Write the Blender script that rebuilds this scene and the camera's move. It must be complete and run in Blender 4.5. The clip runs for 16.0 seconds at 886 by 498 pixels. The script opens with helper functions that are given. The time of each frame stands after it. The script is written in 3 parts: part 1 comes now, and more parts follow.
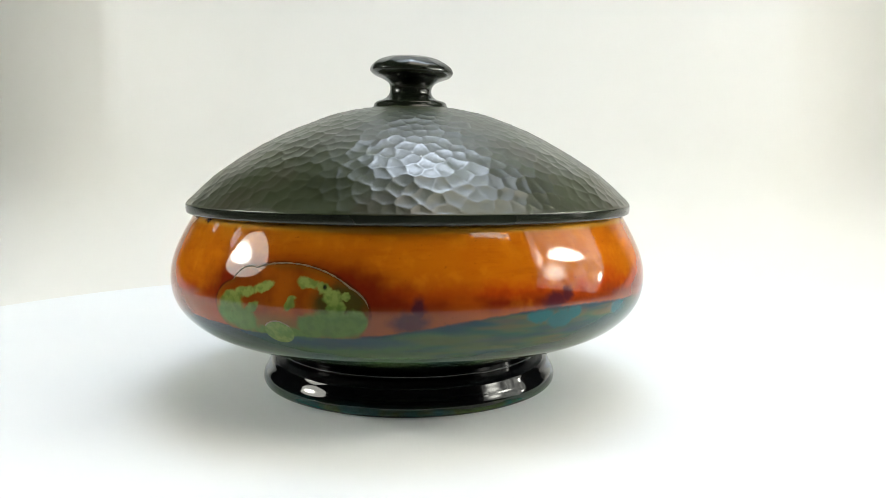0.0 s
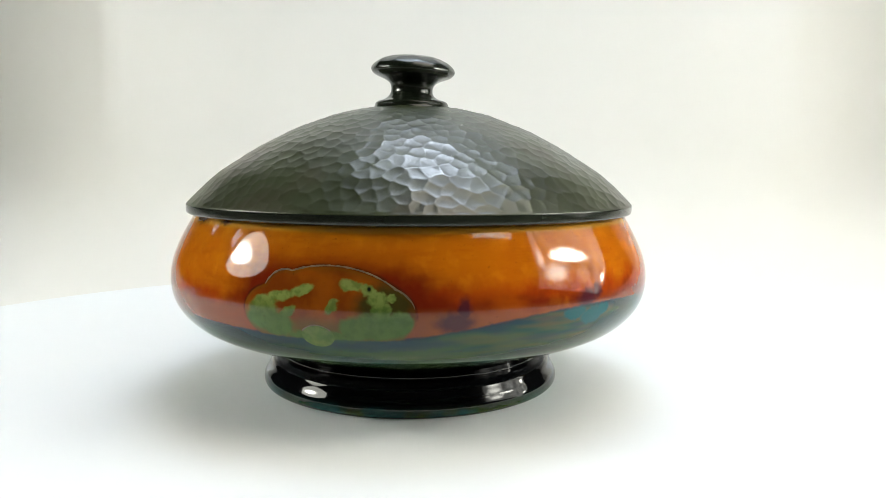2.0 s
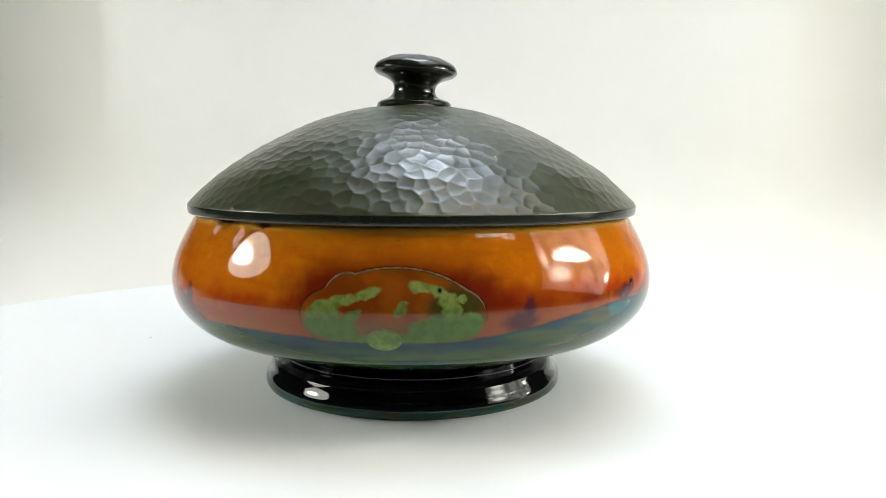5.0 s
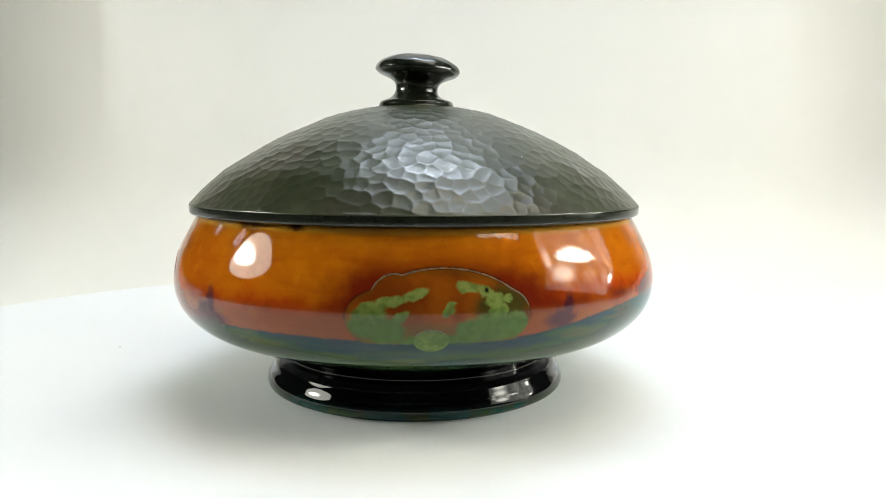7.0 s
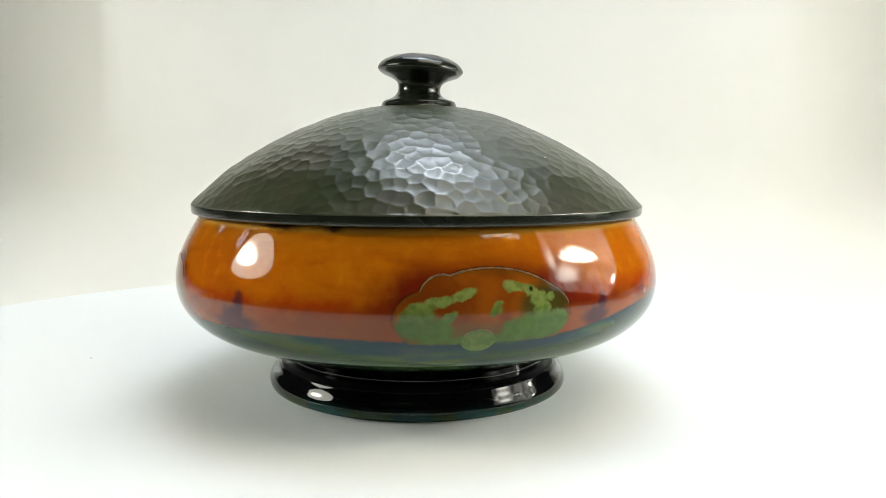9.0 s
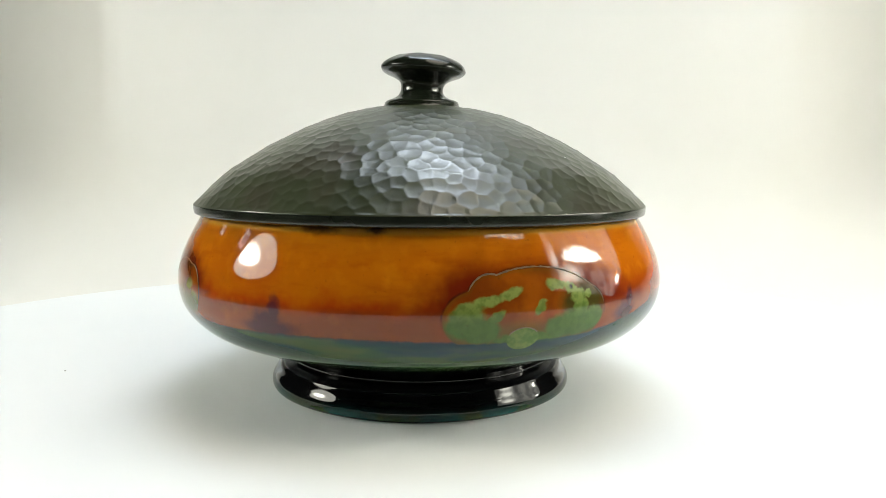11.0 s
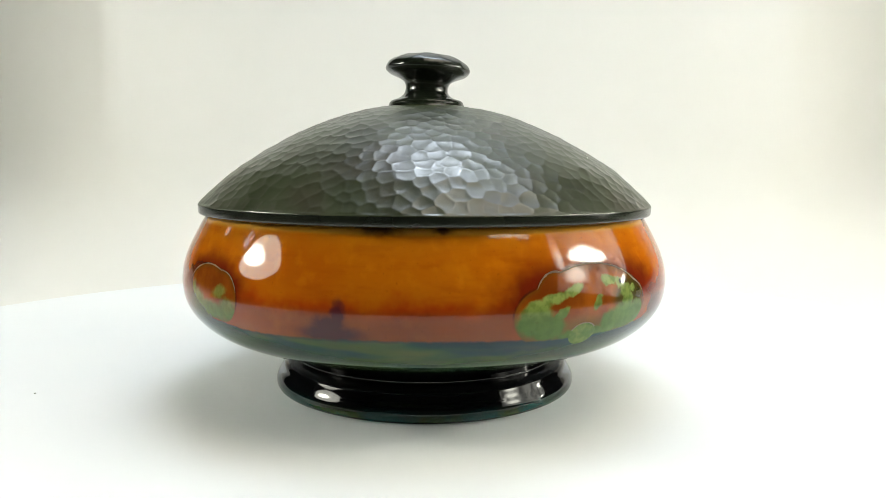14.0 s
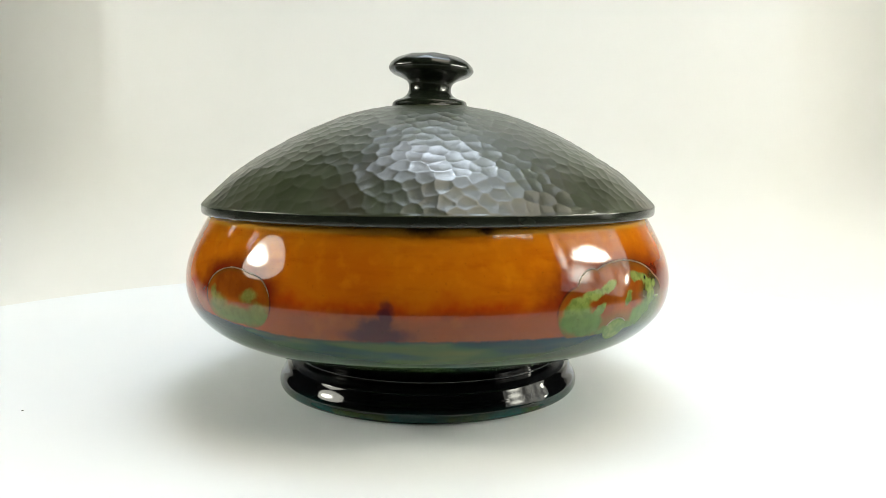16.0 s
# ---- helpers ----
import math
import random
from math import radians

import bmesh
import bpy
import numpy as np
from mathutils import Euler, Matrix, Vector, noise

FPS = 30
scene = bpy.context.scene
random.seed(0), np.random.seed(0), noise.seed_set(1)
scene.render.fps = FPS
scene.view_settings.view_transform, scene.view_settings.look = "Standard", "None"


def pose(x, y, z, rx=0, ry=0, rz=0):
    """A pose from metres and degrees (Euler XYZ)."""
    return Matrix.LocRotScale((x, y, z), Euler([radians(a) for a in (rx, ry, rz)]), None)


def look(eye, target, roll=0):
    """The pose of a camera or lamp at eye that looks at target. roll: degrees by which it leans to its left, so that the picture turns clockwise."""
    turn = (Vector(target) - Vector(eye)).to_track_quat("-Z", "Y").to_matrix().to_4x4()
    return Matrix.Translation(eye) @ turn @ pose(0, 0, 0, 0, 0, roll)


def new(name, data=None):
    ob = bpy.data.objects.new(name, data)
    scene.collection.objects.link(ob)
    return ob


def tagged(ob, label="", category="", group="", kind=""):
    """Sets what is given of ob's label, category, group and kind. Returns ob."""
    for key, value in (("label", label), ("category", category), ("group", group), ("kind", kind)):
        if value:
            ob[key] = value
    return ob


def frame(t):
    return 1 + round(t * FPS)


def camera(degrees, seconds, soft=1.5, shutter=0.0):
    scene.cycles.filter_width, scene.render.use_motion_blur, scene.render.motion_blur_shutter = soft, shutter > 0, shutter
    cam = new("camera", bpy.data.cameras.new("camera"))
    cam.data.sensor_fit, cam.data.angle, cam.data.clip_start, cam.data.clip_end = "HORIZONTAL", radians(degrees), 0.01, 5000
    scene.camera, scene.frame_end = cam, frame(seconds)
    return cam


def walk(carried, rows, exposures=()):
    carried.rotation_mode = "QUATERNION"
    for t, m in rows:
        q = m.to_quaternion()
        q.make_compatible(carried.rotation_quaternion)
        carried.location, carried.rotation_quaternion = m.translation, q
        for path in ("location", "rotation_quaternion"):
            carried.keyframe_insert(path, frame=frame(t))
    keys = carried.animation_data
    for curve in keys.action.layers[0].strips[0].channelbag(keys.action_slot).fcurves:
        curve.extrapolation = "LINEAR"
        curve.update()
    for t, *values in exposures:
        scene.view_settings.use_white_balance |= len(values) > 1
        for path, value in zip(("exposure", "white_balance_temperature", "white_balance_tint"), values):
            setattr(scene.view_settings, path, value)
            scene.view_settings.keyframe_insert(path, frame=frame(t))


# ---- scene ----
# A glazed lidded bowl turns on a white turntable before a paper sweep. Metres; the turntable's top is z = 0.
EYE = (0.0, -0.2831, 0.0773)
TILT = radians(6.261)
AIM = (0.0, EYE[1] + math.cos(TILT), EYE[2] - math.sin(TILT))
cam = camera(59.75, 16.0, soft=0.75)
walk(cam, [(0.0, look(EYE, AIM, 0.374)), (16.0, look(EYE, AIM, 0.374))],
     [(0.0, -0.08, 6440, 9), (4.0, -0.08, 6440, 9), (7.0, -0.09, 6550, 8), (12.0, -0.08, 6620, 7), (16.0, -0.08, 6620, 7)])

# ---- world and exposure ----
world = bpy.data.worlds.new("world")
scene.world = world
world.use_nodes = True
world.node_tree.nodes["Background"].inputs[0].default_value = (0.80, 0.90, 1.0, 1)
world.node_tree.nodes["Background"].inputs[1].default_value = 5.0

LEFT_LAMP = 7.4      # round diffuser beside the turntable
RIGHT_LAMP = 1.7     # fabric softbox on the other side
TOP_LAMP = 3.0       # overhead softbox


# ---- node helpers ----
class Nodes:
    """A small writer of shader node trees."""

    def __init__(self, name):
        self.mat = bpy.data.materials.new(name)
        self.mat.use_nodes = True
        self.tree = self.mat.node_tree
        self.bsdf = self.tree.nodes["Principled BSDF"]

    def put(self, socket, value):
        if isinstance(value, bpy.types.NodeSocket):
            self.tree.links.new(value, socket)
        else:
            socket.default_value = value

    def math(self, op, a, b=0.0, c=0.0, clamp=False):
        n = self.tree.nodes.new("ShaderNodeMath")
        n.operation, n.use_clamp = op, clamp
        for socket, value in zip(n.inputs, (a, b, c)):
            self.put(socket, value)
        return n.outputs[0]

    def coords(self):
        return self.tree.nodes.new("ShaderNodeTexCoord").outputs["Object"]

    def split(self, vector):
        n = self.tree.nodes.new("ShaderNodeSeparateXYZ")
        self.put(n.inputs[0], vector)
        return n.outputs

    def join(self, x, y, z=0.0):
        n = self.tree.nodes.new("ShaderNodeCombineXYZ")
        for socket, value in zip(n.inputs, (x, y, z)):
            self.put(socket, value)
        return n.outputs[0]

    def noise(self, vector, scale, detail=3.0, rough=0.55, colour=False):
        n = self.tree.nodes.new("ShaderNodeTexNoise")
        self.put(n.inputs["Vector"], vector)
        n.inputs["Scale"].default_value, n.inputs["Detail"].default_value = scale, detail
        n.inputs["Roughness"].default_value = rough
        return n.outputs[1 if colour else 0]

    def voronoi(self, vector, scale, feature="F1"):
        n = self.tree.nodes.new("ShaderNodeTexVoronoi")
        n.feature = feature
        self.put(n.inputs["Vector"], vector)
        n.inputs["Scale"].default_value = scale
        return n.outputs["Distance"]

    def smooth(self, value, low, high, a=0.0, b=1.0):
        n = self.tree.nodes.new("ShaderNodeMapRange")
        n.interpolation_type = "SMOOTHSTEP"
        for socket, v in zip(n.inputs, (value, low, high, a, b)):
            self.put(socket, v)
        return n.outputs[0]

    def mix(self, factor, a, b, blend="MIX"):
        n = self.tree.nodes.new("ShaderNodeMix")
        n.data_type, n.blend_type = "RGBA", blend
        for socket, v in zip((n.inputs[0], n.inputs[6], n.inputs[7]), (factor, a, b)):
            self.put(socket, (*v, 1) if isinstance(v, tuple) and len(v) == 3 else v)
        return n.outputs[2]

    def bump(self, height, strength=0.2, distance=0.001):
        n = self.tree.nodes.new("ShaderNodeBump")
        n.inputs["Strength"].default_value, n.inputs["Distance"].default_value = strength, distance
        self.put(n.inputs["Height"], height)
        self.put(self.bsdf.inputs["Normal"], n.outputs[0])

    def set(self, **values):
        for key, value in values.items():
            if isinstance(value, tuple) and len(value) == 3:
                value = (*value, 1)
            self.put(self.bsdf.inputs[key.replace("_", " ")], value)
        return self.mat


def simple(name, colour, rough=0.6, scale=30.0, vary=0.12, bump=0.1, metal=0.0):
    n = Nodes(name)
    c = n.coords()
    big, fine = n.noise(c, scale, 4), n.noise(c, scale * 14, 3)
    dark = tuple(v * (1 - vary) for v in colour)
    light = tuple(min(1, v * (1 + vary * 0.6)) for v in colour)
    col = n.mix(n.smooth(big, 0.3, 0.7), dark, light)
    n.bump(fine, bump, 0.0005)
    return n.set(Base_Color=col, Roughness=n.smooth(fine, 0.2, 0.8, rough * 0.9, min(1, rough * 1.1)), Metallic=metal)


# ---- mesh helpers ----
def mesh_of(name, bm, material, smooth=True):
    me = bpy.data.meshes.new(name)
    bmesh.ops.recalc_face_normals(bm, faces=bm.faces)
    bm.to_mesh(me)
    bm.free()
    me.materials.append(material)
    for f in me.polygons:
        f.use_smooth = smooth
    return me


def part(name, bm, material, parent, label="", smooth=True):
    ob = new(name, mesh_of(name, bm, material, smooth))
    ob.parent = parent
    return tagged(ob, label)


def thing(name, label, category, group="", at=None):
    ob = new(name)
    if at is not None:
        ob.matrix_world = at
    return tagged(ob, label, category, group)


def spline(points, count):
    """Points of a smooth curve through the given ones, evenly spread along it."""
    pts = [Vector((*q, 0)) for q in points]
    dense = []
    for k in range(len(pts) - 1):
        a, b, c, d = pts[max(k - 1, 0)], pts[k], pts[k + 1], pts[min(k + 2, len(pts) - 1)]
        for j in range(24):
            t = j / 24
            dense.append(0.5 * ((2 * b) + (c - a) * t + (2 * a - 5 * b + 4 * c - d) * t * t + (3 * b - a - 3 * c + d) * t ** 3))
    dense.append(pts[-1])
    run = [0.0]
    for u, v in zip(dense, dense[1:]):
        run.append(run[-1] + (v - u).length)
    steps = np.linspace(0, run[-1], count)
    return list(zip(np.interp(steps, run, [q.x for q in dense]), np.interp(steps, run, [q.y for q in dense])))


def eased(points, count, sigma):
    """The same curve with its small waves in curvature evened out over the length sigma; the ends stay."""
    fine = np.array(spline(points, 600))
    step = np.hypot(*(fine[1] - fine[0]))
    reach = int(3 * sigma / step)
    weight = np.exp(-0.5 * (np.arange(-reach, reach + 1) * step / sigma) ** 2)
    weight /= weight.sum()
    pad = np.concatenate([2 * fine[0] - fine[reach:0:-1], fine, 2 * fine[-1] - fine[-2:-reach - 2:-1]])
    out = np.stack([np.convolve(pad[:, k], weight, "valid") for k in (0, 1)], 1)
    return [tuple(q) for q in out[np.linspace(0, 599, count).astype(int)]]


def lathe(profile, sides):
    """A surface of revolution about z; a radius of zero closes it."""
    bm = bmesh.new()
    rings = []
    for r, z in profile:
        if r < 1e-6:
            rings.append([bm.verts.new((0, 0, z))])
            continue
        ring = []
        for k in range(sides):
            a = 2 * math.pi * k / sides
            ring.append(bm.verts.new((r * math.cos(a), r * math.sin(a), z)))
        rings.append(ring)
    for lo, hi in zip(rings, rings[1:]):
        for k in range(sides):
            j = (k + 1) % sides
            if len(lo) == 1:
                bm.faces.new((lo[0], hi[j], hi[k]))
            elif len(hi) == 1:
                bm.faces.new((lo[k], lo[j], hi[0]))
            else:
                bm.faces.new((lo[k], lo[j], hi[j], hi[k]))
    return bm


def box(x0, y0, z0, x1, y1, z1, bevel=0.0):
    bm = bmesh.new()
    bmesh.ops.create_cube(bm, size=1)
    for v in bm.verts:
        v.co = Vector(((x0 + x1) / 2 + v.co.x * (x1 - x0), (y0 + y1) / 2 + v.co.y * (y1 - y0), (z0 + z1) / 2 + v.co.z * (z1 - z0)))
    if bevel:
        bmesh.ops.bevel(bm, geom=bm.edges[:], offset=bevel, segments=3, affect="EDGES", profile=0.5)
    return bm


def rod(a, b, r, sides=16):
    bm = bmesh.new()
    a, b = Vector(a), Vector(b)
    turn = (b - a).to_track_quat("Z", "Y").to_matrix().to_4x4()
    bmesh.ops.create_cone(bm, cap_ends=True, segments=sides, radius1=r, radius2=r, depth=(b - a).length,
                          matrix=Matrix.Translation((a + b) / 2) @ turn)
    return bm


# ---- materials ----
def glow(name, colour, strength, spots, folds=0.0):
    """A lit diffuser, brighter where bulbs stand behind the fabric. Each spot: middle x, y, half width, half height, gain."""
    n = Nodes(name)
    x, y, _ = n.split(n.coords())
    level = 1.0
    if folds:
        warped = n.join(n.math("MULTIPLY_ADD", y, 1.6, n.math("MULTIPLY", x, 3.5)), y)
        wave, crease = n.noise(warped, 8.0, 4), n.noise(warped, 19.0, 3)
        level = n.math("ADD", n.smooth(wave, 0.40, 0.62, 1.0 - folds, 1.0 + folds), n.smooth(crease, 0.55, 0.70, 0.0, folds * 2.0))
    for sx, sy, w, h, gain in spots:
        dx = n.math("MULTIPLY", n.math("SUBTRACT", x, sx), 1.0 / w)
        dy = n.math("MULTIPLY", n.math("SUBTRACT", y, sy), 1.0 / h)
        d = n.math("SQRT", n.math("MULTIPLY_ADD", dx, dx, n.math("MULTIPLY", dy, dy)))
        if folds:
            d = n.math("MULTIPLY_ADD", n.math("SUBTRACT", crease, 0.5), 0.9, d)
        level = n.math("MULTIPLY_ADD", n.smooth(d, 1.2, 0.25), gain, level)
    n.set(Base_Color=(0.8, 0.8, 0.8), Roughness=0.8, Emission_Color=colour)
    n.put(n.bsdf.inputs["Emission Strength"], n.math("MULTIPLY", level, strength))
    return n.mat


def turntable_white():
    n = Nodes("white satin plastic")
    c = n.coords()
    cloud, fine = n.noise(c, 7, 4), n.noise(c, 900, 2)
    col = n.mix(n.smooth(cloud, 0.3, 0.7), (0.715, 0.75, 0.78), (0.75, 0.775, 0.795))
    n.bump(fine, 0.05, 0.0002)
    return n.set(Base_Color=col, Roughness=n.smooth(cloud, 0.3, 0.7, 0.5, 0.62))


def paper_white():
    n = Nodes("matt white paper")
    c = n.coords()
    cloud, fibre = n.noise(c, 4, 4), n.noise(c, 600, 3)
    col = n.mix(n.smooth(cloud, 0.3, 0.7), (0.70, 0.70, 0.67), (0.74, 0.74, 0.72))
    n.bump(fibre, 0.08, 0.0003)
    return n.set(Base_Color=col, Roughness=0.85)


def lid_glaze():
    n = Nodes("grey-green hammered glaze")
    c = n.coords()
    cloud, fine = n.noise(c, 60, 4), n.noise(c, 420, 3)
    col = n.mix(n.smooth(cloud, 0.3, 0.7), (0.019, 0.024, 0.008), (0.032, 0.041, 0.015))
    col = n.mix(n.smooth(n.noise(c, 28, 3), 0.48, 0.68, 0.0, 0.7), col, (0.030, 0.022, 0.010))
    col = n.mix(n.smooth(fine, 0.55, 0.8), col, (0.028, 0.034, 0.015))
    # the glaze lies thinner and glossier on the ridges between the facets
    node = n.tree.nodes.new("ShaderNodeAttribute")
    node.attribute_name = "ridge"
    ridge = n.math("MULTIPLY", node.outputs["Fac"], n.smooth(n.noise(c, 130, 2), 0.38, 0.62, 0.25, 1.0))
    n.bump(fine, 0.10, 0.0002)
    return n.set(Base_Color=col, Roughness=n.smooth(cloud, 0.3, 0.7, 0.34, 0.44), Specular_IOR_Level=n.math("MULTIPLY_ADD", ridge, 0.08, 0.42),
                 IOR=1.5, Coat_Weight=n.math("MULTIPLY_ADD", ridge, 0.48, 0.36), Coat_Roughness=0.14)


def foot_glaze():
    n = Nodes("black-green gloss glaze")
    c = n.coords()
    _, _, z = n.split(c)
    cloud = n.noise(c, 55, 4)
    rim = n.smooth(n.math("MULTIPLY_ADD", n.math("SUBTRACT", cloud, 0.5), 0.004, z), 0.0046, 0.0004)
    low = n.mix(n.smooth(cloud, 0.42, 0.58), (0.004, 0.050, 0.046), (0.034, 0.062, 0.010))
    col = n.mix(rim, (0.0015, 0.0018, 0.0025), low)
    n.bump(n.noise(c, 70, 2), 0.06, 0.0010)
    return n.set(Base_Color=col, Roughness=n.smooth(cloud, 0.3, 0.7, 0.045, 0.08), IOR=1.46)


# The painting, in millimetres: u runs round the body from the middle of the large tree, v is the height.
# Each ellipse: middle u, v, half width, half height, lean in degrees.
LARGE_CROWN = [(16, 37, 22.5, 13.6, 0), (-1.0, 37.6, 8.8, 7.6, 0), (3.2, 42.2, 6.5, 7.0, 0), (10, 44, 6.5, 6.0, 0), (30, 38.2, 9.5, 7.6, 0), (26.5, 42, 7, 5.9, 0)]
SMALL_CROWN = [(-104.5, 40.5, 13.0, 7.8, 0), (-97, 39.8, 8.0, 7.4, 0), (-111, 39.0, 6.5, 6.0, 0)]
FRONT_BUSH = [(12.8, 31.7, 4.7, 3.2, 0)]
LARGE_PATCHES = [(-2.8, 40.4, 4.2, 1.9, 8), (2.0, 42.4, 4.8, 1.45, 10), (8.8, 44.2, 3.4, 1.4, 14), (-3.4, 36.4, 5.6, 4.4, 0), (1.0, 34.2, 5.2, 3.6, 0),
                 (4.6, 38.2, 2.7, 1.5, 35), (17.2, 40.0, 2.5, 1.3, 52), (22.6, 45.8, 3.3, 1.5, -8), (27.0, 44.6, 2.2, 1.4, -20),
                 (29.6, 42.4, 2.6, 2.0, 0), (30.6, 39.6, 2.6, 2.2, 0), (33.2, 42.9, 1.4, 1.1, 0), (29.5, 34.9, 8.6, 3.9, 0), (35.8, 35.9, 3.4, 3.2, 0), (23.2, 34.2, 4.2, 3.3, 0), (14, 31.6, 11, 1.9, 0)]
SMALL_PATCHES = [(-111, 37.6, 4.5, 3.0, 0), (-113.5, 40.5, 1.6, 2.2, 0), (-97.2, 41.2, 3.2, 1.7, 10), (-103, 35.6, 11.5, 2.6, 0), (-93.5, 36.6, 4.0, 3.0, 0)]
PURPLE_TREES = [(-58, 33.4, 8.8, 2.6, 0), (-55.6, 38.0, 2.0, 4.4, 0), (-58.5, 35.8, 4.8, 2.4, 0), (50, 36.0, 5.2, 2.8, 0), (52.3, 39.4, 1.8, 3.2, 0), (92, 40.2, 4.2, 2.4, 0), (96, 41.8, 2.2, 2.2, 0)]
TEAL_TREES = [(94, 34.9, 4.6, 2.6, 0), (87, 36.4, 4.2, 2.0, 0), (99, 36.2, 3.0, 1.8, 0), (122, 35.4, 5.0, 2.8, 0)]
LAND = [(-140, 34.0), (-116, 33.8), (-92, 31.4), (-76, 31.3), (-61, 31.7), (-48, 32.1), (-31, 32.1), (-13, 31.7), (12, 31.2), (40, 31.9), (49, 33.4), (61, 35.4), (77, 37.7), (95, 38.6), (110, 38.2), (140, 36.0)]
FACING = radians(-122.3)


def body_glaze():
    n = Nodes("painted landscape glaze")
    c = n.coords()
    x, y, z = n.split(c)
    ahead = n.math("ADD", n.math("MULTIPLY", x, math.cos(FACING)), n.math("MULTIPLY", y, math.sin(FACING)))
    aside = n.math("ADD", n.math("MULTIPLY", x, -math.sin(FACING)), n.math("MULTIPLY", y, math.cos(FACING)))
    u = n.math("MULTIPLY", n.math("ARCTAN2", aside, ahead), 82.5)
    v = n.math("MULTIPLY", z, 1000.0)
    plane = n.join(u, v)
    wob = n.split(n.noise(plane, 0.42, 2.2, 0.5, True))
    wide = n.split(n.noise(plane, 0.09, 3, 0.55, True))
    wu = n.math("MULTIPLY_ADD", n.math("SUBTRACT", wob[0], 0.5), 2.6, u)
    wv = n.math("MULTIPLY_ADD", n.math("SUBTRACT", wob[1], 0.5), 2.0, v)

    def field(shapes, pu, pv):
        out = None
        for u0, v0, ru, rv, lean in shapes:
            du, dv = n.math("SUBTRACT", pu, float(u0)), n.math("SUBTRACT", pv, float(v0))
            ca, sa = math.cos(radians(lean)), math.sin(radians(lean))
            if lean:
                du, dv = (n.math("MULTIPLY_ADD", du, ca, n.math("MULTIPLY", dv, sa)), n.math("MULTIPLY_ADD", dv, ca, n.math("MULTIPLY", du, -sa)))
            du, dv = n.math("MULTIPLY", du, 1.0 / ru), n.math("MULTIPLY", dv, 1.0 / rv)
            d = n.math("SQRT", n.math("MULTIPLY_ADD", du, du, n.math("MULTIPLY", dv, dv)))
            out = d if out is None else n.math("SMOOTH_MIN", out, d, 0.16)
        return out

    def inside(shapes, pu, pv, soft=0.06):
        return n.smooth(field(shapes, pu, pv), 1.0 + soft, 1.0 - soft)

    # sky: amber above, red towards the land, brushed round the pot
    brush = n.noise(n.join(n.math("MULTIPLY", u, 0.06), n.math("MULTIPLY", v, 0.30)), 1.0, 4, 0.58)
    tone = n.math("MULTIPLY_ADD", n.math("SUBTRACT", wide[0], 0.5), 13.0, v)
    tone = n.math("SUBTRACT", tone, n.smooth(u, 5.0, 45.0, 0.0, 3.2))
    sky = n.mix(n.smooth(tone, 36.0, 41.0), (0.16, 0.016, 0.004), (0.34, 0.042, 0.003))
    sky = n.mix(n.smooth(tone, 39.5, 45.0), sky, (0.44, 0.115, 0.003))
    sky = n.mix(n.smooth(tone, 51.0, 60.0), sky, (0.47, 0.145, 0.005))
    sky = n.mix(n.smooth(brush, 0.45, 0.75, 0.0, 0.4), sky, (0.27, 0.045, 0.003))
    sky = n.mix(n.smooth(wide[2], 0.55, 0.75, 0.0, 0.30), sky, (0.58, 0.20, 0.006))
    broad = n.noise(plane, 0.035, 3, 0.5)
    sky = n.mix(n.smooth(broad, 0.52, 0.70, 0.0, 0.55), sky, (0.36, 0.070, 0.003))
    sky = n.mix(n.math("MULTIPLY", n.smooth(n.noise(plane, 0.22, 3, 0.5), 0.50, 0.75, 0.0, 0.35), n.smooth(v, 42.0, 48.0)), sky, (0.60, 0.19, 0.006))
    sky = n.mix(n.smooth(v, 58.3, 59.6), sky, (0.48, 0.22, 0.02))
    sky = n.mix(inside([(-46, 60.5, 6, 1.6, 0), (-28, 60.3, 3, 1.0, 0)], wu, wv, 0.7), sky, (0.10, 0.035, 0.004))
    crown, small = field(LARGE_CROWN, u, v), field(SMALL_CROWN, u, v)
    halo = n.math("MULTIPLY_ADD", n.math("SUBTRACT", wide[1], 0.5), 1.1, n.math("MINIMUM", crown, small))
    sky = n.mix(n.math("MULTIPLY", n.smooth(halo, 1.9, 1.06, 0.0, 1.0), n.smooth(v, 56.0, 47.0, 0.3, 1.0)), sky, (0.14, 0.013, 0.003))
    sky = n.mix(n.smooth(v, 41.0, 37.0, 0.0, 0.75), sky, (0.24, 0.065, 0.015))
    sky = n.mix(n.math("MULTIPLY", inside(PURPLE_TREES, wu, wv, 0.48), 0.82), sky, (0.035, 0.010, 0.022))

    # land: green with blue and olive strokes
    ramp = n.tree.nodes.new("ShaderNodeValToRGB")
    n.put(ramp.inputs[0], n.math("MULTIPLY_ADD", u, 1.0 / 280.0, 0.5))
    stops = ramp.color_ramp.elements
    ramp.color_ramp.interpolation = "B_SPLINE"
    while len(stops) < len(LAND):
        stops.new(0.5)
    for stop, (lu, lv) in zip(stops, LAND):
        stop.position, stop.color = lu / 280 + 0.5, (lv / 50, lv / 50, lv / 50, 1)
    horizon = n.math("MULTIPLY", ramp.outputs[0], 50.0)
    depth = n.math("SUBTRACT", n.math("MULTIPLY_ADD", n.math("SUBTRACT", wob[2], 0.5), 0.9, v), horizon)
    stroke = n.noise(n.join(n.math("MULTIPLY", u, 0.035), n.math("MULTIPLY", v, 0.24)), 1.0, 2, 0.5)
    stroke_b = n.noise(n.join(n.math("MULTIPLY_ADD", u, 0.035, 7.0), n.math("MULTIPLY", v, 0.18)), 1.0, 2, 0.5)
